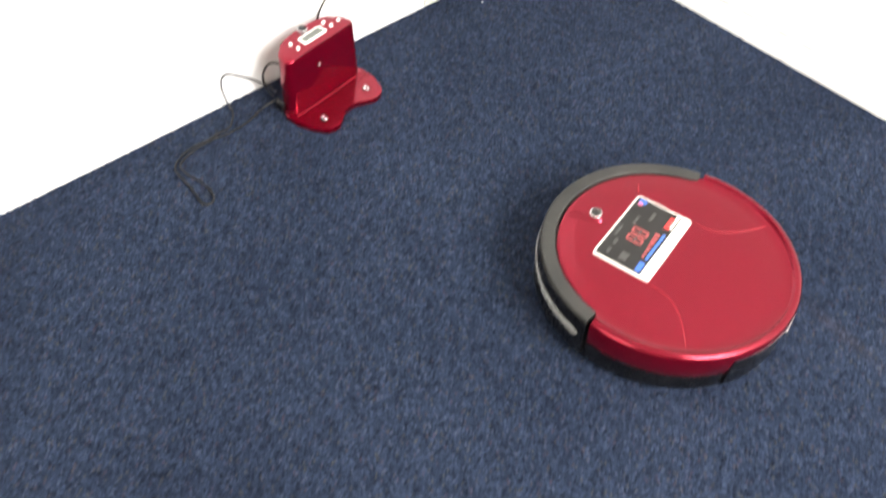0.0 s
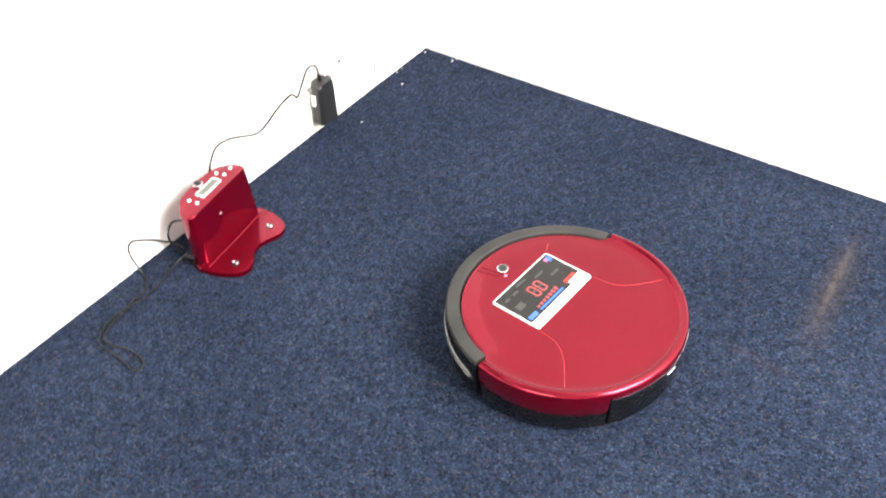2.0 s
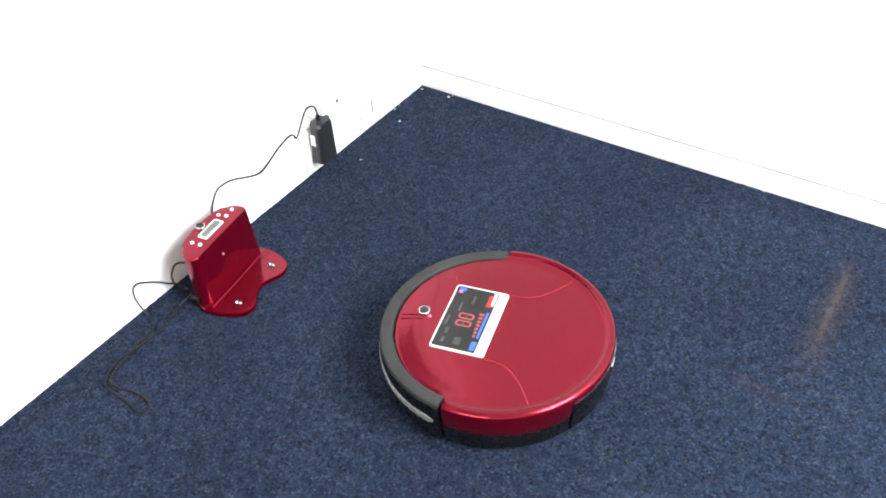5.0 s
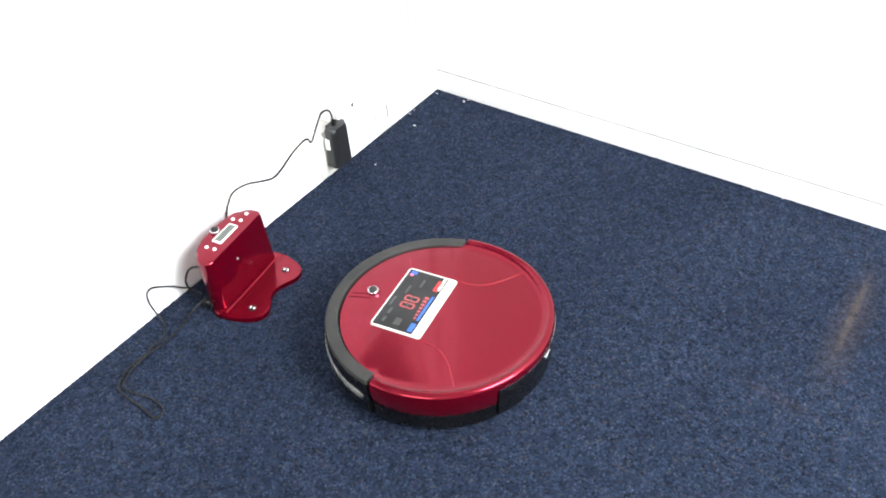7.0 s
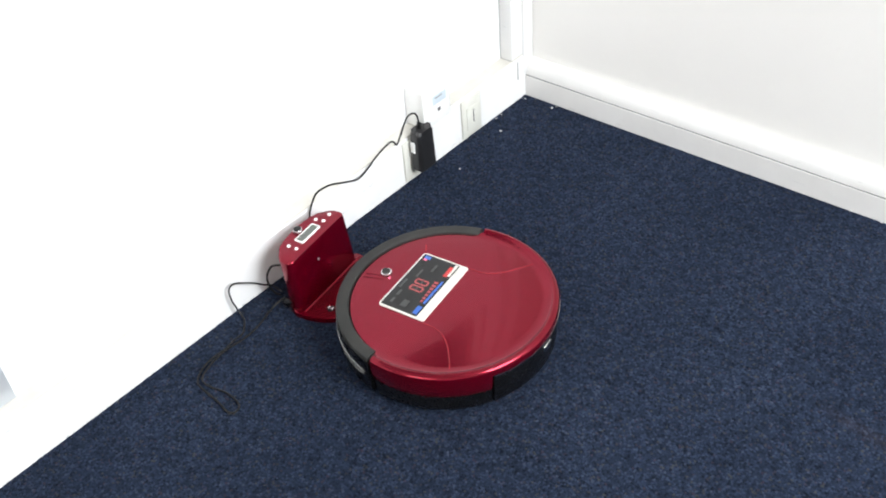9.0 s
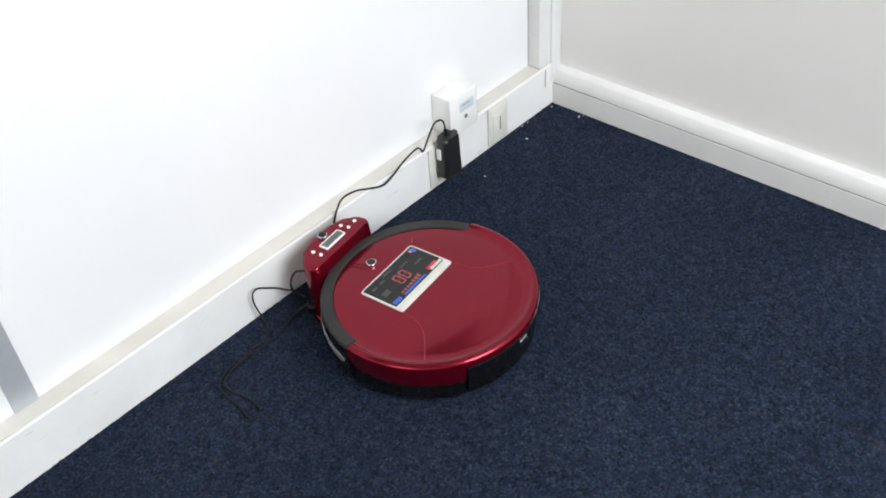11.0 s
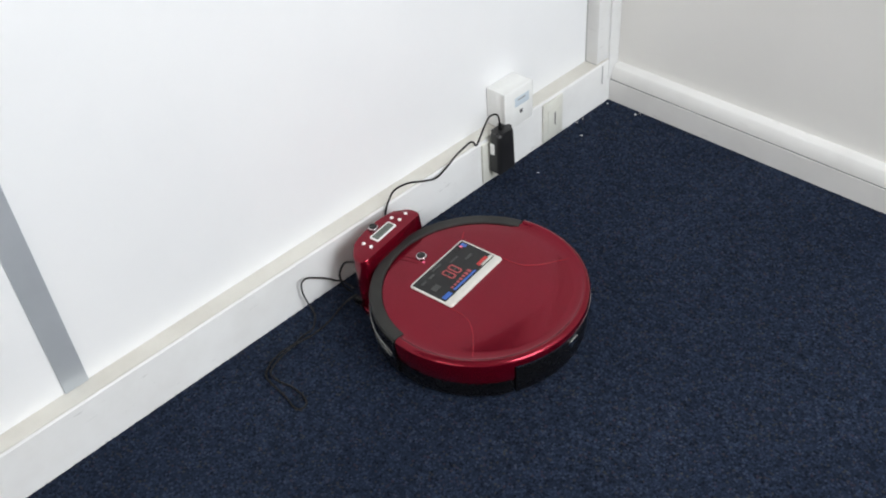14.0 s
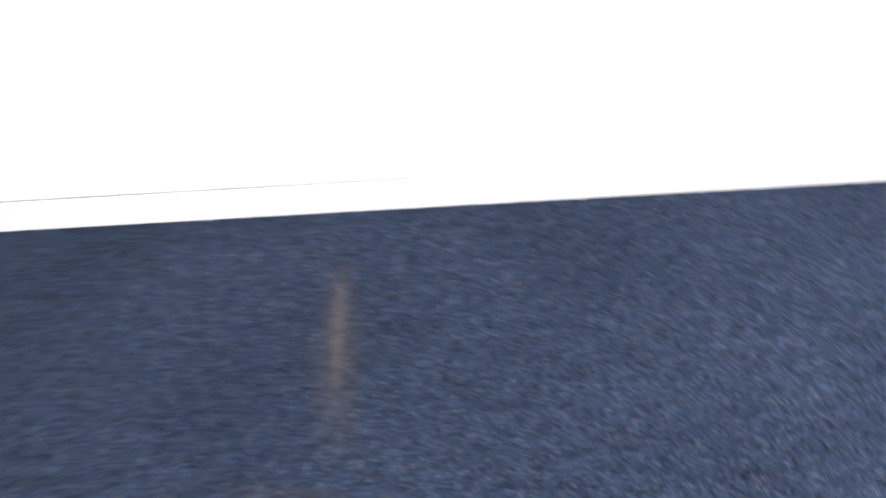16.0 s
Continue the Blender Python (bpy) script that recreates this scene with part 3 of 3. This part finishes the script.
# ---- the docking station ----
def build_dock():
    m = pose(0.0880, -0.6490, 0, 0, 0, 8.6)
    d = empty("docking_station", m, "glossy red charging dock with small screen standing by the wall", "docking station")

    # base plate with two lobes and a shallow bay between them
    half = [(-0.030, 0.0), (-0.030, 0.070), (-0.012, 0.0800), (0.010, 0.0790), (0.026, 0.0755), (0.042, 0.0690), (0.0535, 0.0610), (0.0585, 0.0500), (0.0580, 0.0380), (0.0525, 0.0265), (0.0462, 0.0160), (0.0432, 0.0070), (0.0425, 0.0)]
    right = [(p.x, p.y) for p in spline([(x, y, 0) for x, y in half[2:]], 4)]
    outline = [(-0.030, 0.070)] + right + [(x, -y) for x, y in right[::-1][1:]] + [(-0.030, -0.070)]
    outline = outline[::-1]
    part("base_plate", prism(outline, 0.0, 0.0080, 0.0046, 5), RED, d, "glossy red base plate with two lobes")

    # upright body with a flat leaning face and a curved back
    def dee(front, back, w, r=0.010):
        corner = [(front - r + r * math.cos(radians(a)), w - r + r * math.sin(radians(a))) for a in range(0, 91, 15)]
        pts = [(x, -y) for x, y in corner[::-1]] + corner
        n = 16
        for i in range(1, n):
            a = math.pi * i / n
            pts.append((front - r - (front - r - back) * math.sin(a) ** 0.75, w * math.cos(a)))
        return pts
    part("body", prism(dee(-0.001, -0.050, 0.0735), 0.004, 0.1005, 0.0045, 4, top=dee(-0.0095, -0.057, 0.0705)), RED, d, "glossy red upright body")
    part("fillet", tube([(0.0005, -0.072, 0.0065), (0.0015, 0.0, 0.0065), (0.0005, 0.072, 0.0065)], 0.003, 8), RED, d)

    # charging contacts
    for y in (-0.0475, 0.0475):
        c = part("contact_well", disc(0.0068, 0.0040, 0.0084, 0.0006, (0.033, y)), BLACK, d, "dark round contact well")
        for x in (0.0298, 0.0362):
            part("contact", disc(0.0031, 0.0070, 0.0115, 0.0024, (x, y), 16), CHROME, c, "shiny metal contact")

    # top: small screen, round knob, five white keys
    f = part("screen_frame", prism(rounded(-0.0392, -0.0222, -0.0228, 0.0232, 0.0015), 0.0990, 0.1024, 0.0008, 2), WHITE, d, "white screen frame")
    part("screen", prism(rounded(-0.0367, -0.0247, -0.0203, 0.0207, 0.001), 0.1000, 0.1027, 0.0002, 1), LCD, f, "grey lcd screen")
    for i in range(5):
        part("screen_mark", box(-0.0330, -0.0284, -0.014 + 0.006 * i, -0.010 + 0.006 * i, 0.1026, 0.10285), GAP, f, smooth=False)
    k = part("knob", disc(0.0078, 0.0990, 0.1050, 0.0012, (-0.0490, -0.0015)), CHROME, d, "chrome ring of the knob")
    part("knob_cap", disc(0.0062, 0.1045, 0.1062, 0.0008, (-0.0490, -0.0015)), BLACK, k, "black knob cap")
    for x, y in ((-0.0385, -0.0375), (-0.0240, -0.0370), (-0.0405, 0.0345), (-0.0272, 0.0372), (-0.0285, 0.0545)):
        part("key", disc(0.0030, 0.0990, 0.1026, 0.0012, (x, y), 20), WHITE, d, "small round white key")
    s = disc(0.0022, -0.001, 0.0012, 0.0005, n=16)
    s.transform(Matrix.Translation((-0.0068, -0.012, 0.068)) @ pose(0, 0, 0, 0, 85))
    part("sensor", s, SMOKE, d, "pale infrared sensor")
    part("cable_socket", box(-0.040, -0.022, -0.0765, -0.068, 0.006, 0.020, 0.003), BLACK, d, "black plug at the side")
    return d


# ---- what is fixed to the wall ----
def build_wall_things():
    p = empty("power_adapter", pose(0, 0, 0), "black plug-in power adapter in a wall socket", "power adapter")
    bm = prism(rounded(0.0048, 0.0325, -0.3580, -0.3140, 0.0075, 6), 0.029, 0.1085, 0.0085, 6, top=rounded(0.0060, 0.0310, -0.3560, -0.3155, 0.0075, 6))
    part("case", bm, SATIN, p, "black plastic case")
    part("rating_label", box(0.0105, 0.0195, -0.3586, -0.3565, 0.066, 0.087), WHITE, p, "small white label", smooth=False)
    part("strain_relief", tube([(0.016, -0.338, 0.103), (0.016, -0.3375, 0.112), (0.0155, -0.337, 0.119)], 0.0036, 10, 3), BLACK, p)

    b = empty("surface_socket_box", pose(0, 0, 0), "white surface-mounted box on the trunking with faded label", "socket box")
    part("box", box(-0.0298, 0.011, -0.3205, -0.2505, 0.0926, 0.1665, 0.003), WHITE, b)
    part("face_plate", box(0.0105, 0.0155, -0.3225, -0.2490, 0.0900, 0.1680, 0.004, 3), WHITE, b, "white face plate")
    part("label", box(0.0150, 0.0158, -0.297, -0.260, 0.131, 0.149), INK, b, "faded pale blue label", smooth=False)
    part("label_bar", box(0.0155, 0.0161, -0.290, -0.270, 0.1425, 0.1445), JOINT, b, smooth=False)
    part("key_hole", box(0.0150, 0.0160, -0.2845, -0.2775, 0.1145, 0.1215, 0.0003), GAP, b, "small dark hole", smooth=False)

    for y0, y1, lab in ((-0.206, -0.150, "cream data outlet plate with a dark slot on the trunking"), (-0.371, -0.315, "cream socket plate on the trunking behind the adapter")):
        o = empty("outlet_plate", pose(0, 0, 0), lab, "outlet plate", "outlets on the trunking")
        part("plate", box(0.0002, 0.0045, y0, y1, 0.003, 0.0855, 0.0015), CREAM, o)
        if y0 > -0.3:
            part("shutter", box(0.004, 0.0060, y0 + 0.012, y1 - 0.010, 0.018, 0.066, 0.0008), CREAM, o)
            part("slot", box(0.0055, 0.0064, -0.1758, -0.1733, 0.030, 0.058), GAP, o, "dark slot", smooth=False)


def build_cables():
    c = tagged(new("power_cable"), "thin black power cable hanging from adapter to dock", "cable")
    pts = [(0.0155, -0.337, 0.118), (0.013, -0.337, 0.131), (0.009, -0.340, 0.137), (0.006, -0.352, 0.137), (0.006, -0.364, 0.126), (0.006, -0.378, 0.107), (0.006, -0.3875, 0.0965), (0.006, -0.394, 0.106), (0.006, -0.405, 0.1105), (0.006, -0.436, 0.103),
           (0.006, -0.462, 0.091), (0.006, -0.487, 0.084), (0.006, -0.515, 0.094), (0.006, -0.545, 0.108), (0.006, -0.568, 0.113), (0.006, -0.583, 0.111), (0.006, -0.595, 0.098), (0.006, -0.604, 0.078), (0.018, -0.618, 0.050), (0.030, -0.635, 0.035)]
    part("flex", tube(pts, 0.0017, 8, 6), CABLE, c)
    c = tagged(new("loose_cable"), "thin black cable looping from dock onto the carpet", "cable")
    pts = [(0.040, -0.712, 0.012), (0.026, -0.708, 0.006), (0.014, -0.712, 0.012), (0.010, -0.724, 0.020), (0.010, -0.738, 0.034), (0.010, -0.755, 0.047), (0.010, -0.775, 0.060), (0.010, -0.786, 0.056), (0.010, -0.787, 0.036), (0.013, -0.783, 0.014), (0.026, -0.784, 0.003),
           (0.040, -0.795, 0.002), (0.050, -0.808, 0.002), (0.050, -0.828, 0.002), (0.0535, -0.846, 0.002), (0.052, -0.868, 0.002), (0.057, -0.893, 0.002), (0.072, -0.914, 0.002), (0.092, -0.918, 0.002), (0.126, -0.920, 0.002), (0.150, -0.924, 0.002), (0.160, -0.920, 0.002), (0.158, -0.908, 0.002),
           (0.142, -0.902, 0.002), (0.118, -0.902, 0.002), (0.096, -0.908, 0.002), (0.076, -0.908, 0.0045), (0.064, -0.890, 0.0025), (0.058, -0.866, 0.0025), (0.0585, -0.842, 0.0045), (0.060, -0.815, 0.002), (0.058, -0.785, 0.002), (0.050, -0.757, 0.002), (0.047, -0.738, 0.005), (0.052, -0.724, 0.012)]
    part("flex", tube(pts, 0.0014, 8, 5), CABLE, c)
    part("plug_tip", tube([(0.047, -0.742, 0.004), (0.050, -0.730, 0.009), (0.054, -0.719, 0.014)], 0.0014, 8, 3), GREY, c, "grey plug tip")
    c = tagged(new("loose_cable"), "short black cable behind the dock", "cable")
    pts = [(0.046, -0.704, 0.066), (0.030, -0.714, 0.062), (0.026, -0.724, 0.046), (0.026, -0.724, 0.028), (0.030, -0.720, 0.012), (0.036, -0.714, 0.004)]
    part("flex", tube(pts, 0.0017, 8, 6), CABLE, c)


def build_lint():
    rng = random.Random(4)
    spots = [(0.055, -0.282, 1.0), (0.042, -0.139, 1.0), (0.078, -0.018, 1.5), (0.082, -0.009, 1.0), (0.672, -0.004, 1.4), (0.008, -0.109, 1.0), (0.008, -0.092, 0.9), (0.012, -0.019, 1.0), (0.724, -0.006, 1.1), (0.995, -0.005, 1.2), (1.107, -0.005, 0.9), (1.204, -0.006, 1.1)]
    for x, y, s in spots:
        m = pose(x, y, 0.0022, 0, 0, rng.uniform(0, 180))
        bm = bmesh.new()
        bmesh.ops.create_icosphere(bm, subdivisions=1, radius=0.0016 * s)
        for v in bm.verts:
            v.co *= rng.uniform(0.6, 1.25)
            v.co.x *= 1.6
            v.co.z *= 0.6
        ob = link("lint_crumb", bm, LINT, smooth=True)
        ob.matrix_world = m
        tagged(ob, "tiny white crumb of lint on the carpet", "lint", "lint on the carpet")


def build_pile():
    """Short leaning tufts over the stretch of floor in the corner."""
    rng = np.random.default_rng(7)
    pitch = 0.0038
    gx, gy = np.meshgrid(np.arange(0.001, 1.85, pitch), np.arange(-1.55, -0.001, pitch))
    x, y = gx.ravel(), gy.ravel()
    n = len(x)
    x, y = x + rng.uniform(-0.0012, 0.0012, n), y + rng.uniform(-0.0012, 0.0012, n)
    x, y = np.maximum(x, 0.0006), np.minimum(y, -0.0006)
    h, w, a = rng.uniform(0.0013, 0.0025, n), rng.uniform(0.0023, 0.0035, n), rng.uniform(0, 2 * np.pi, n)
    co = np.empty((n, 4, 3), np.float32)
    for k in range(3):
        co[:, k, 0], co[:, k, 1], co[:, k, 2] = x + w * np.cos(a + k * 2.0944), y + w * np.sin(a + k * 2.0944), -0.0020
    co[:, 3, 0], co[:, 3, 1], co[:, 3, 2] = x + rng.normal(0, 0.0012, n), y + rng.normal(0, 0.0012, n), h - 0.0020
    tri = (np.arange(n)[:, None, None] * 4 + np.array([[0, 1, 3], [1, 2, 3], [2, 0, 3]])).reshape(-1)
    me = bpy.data.meshes.new("carpet_pile")
    me.vertices.add(n * 4)
    me.vertices.foreach_set("co", co.ravel())
    me.loops.add(len(tri))
    me.loops.foreach_set("vertex_index", tri.astype(np.int32))
    me.polygons.add(n * 3)
    me.polygons.foreach_set("loop_start", np.arange(0, n * 9, 3, dtype=np.int32))
    me.update(calc_edges=True)
    me.materials.append(PILE)
    tagged(new("carpet_pile", me), "short dark blue flecked carpet pile", "carpet pile", kind="stuff")


ROBOT, BUMPER = build_robot()
build_dock()
build_wall_things()
build_cables()
build_lint()
build_pile()


# ---- what moves ----
def motions():
    rows = [
        (0.0, 0.6637, -0.5669, -168.6), (0.5, 0.6411, -0.5673, -165.6), (1.0, 0.6356, -0.5676, -167.0), (1.5, 0.6339, -0.5575, -179.2),
        (2.0, 0.6271, -0.5536, -185.1), (2.5, 0.6068, -0.5568, -182.6), (3.0, 0.5915, -0.5604, -177.9), (3.5, 0.5901, -0.5706, -167.1),
        (4.0, 0.5861, -0.5785, -160.3), (4.5, 0.5649, -0.5837, -163.1), (5.5, 0.5090, -0.5910, -167.5), (7.0, 0.4248, -0.6026, -171.3),
        (7.5, 0.3964, -0.6055, -172.6), (8.0, 0.3658, -0.6104, -172.4), (8.5, 0.3375, -0.6139, -172.1), (9.0, 0.3093, -0.6174, -172.1),
        (9.2, 0.2970, -0.6185, -172.1), (10.3, 0.2375, -0.6258, -173.0), (11.0, 0.2328, -0.6269, -173.3), (11.5, 0.2328, -0.6269, -173.3), (16.0, 0.2328, -0.6269, -173.3)]
    # the bumper is pushed in when it meets the dock
    walk(BUMPER, [(0.0, pose(0.003, 0, 0)), (9.6, pose(0.003, 0, 0)), (10.5, pose(0, 0, 0)), (16.0, pose(0, 0, 0))])
    walk(ROBOT, [(t, pose(x, y, 0, 0, 0, a)) for t, x, y, a in rows])


motions()
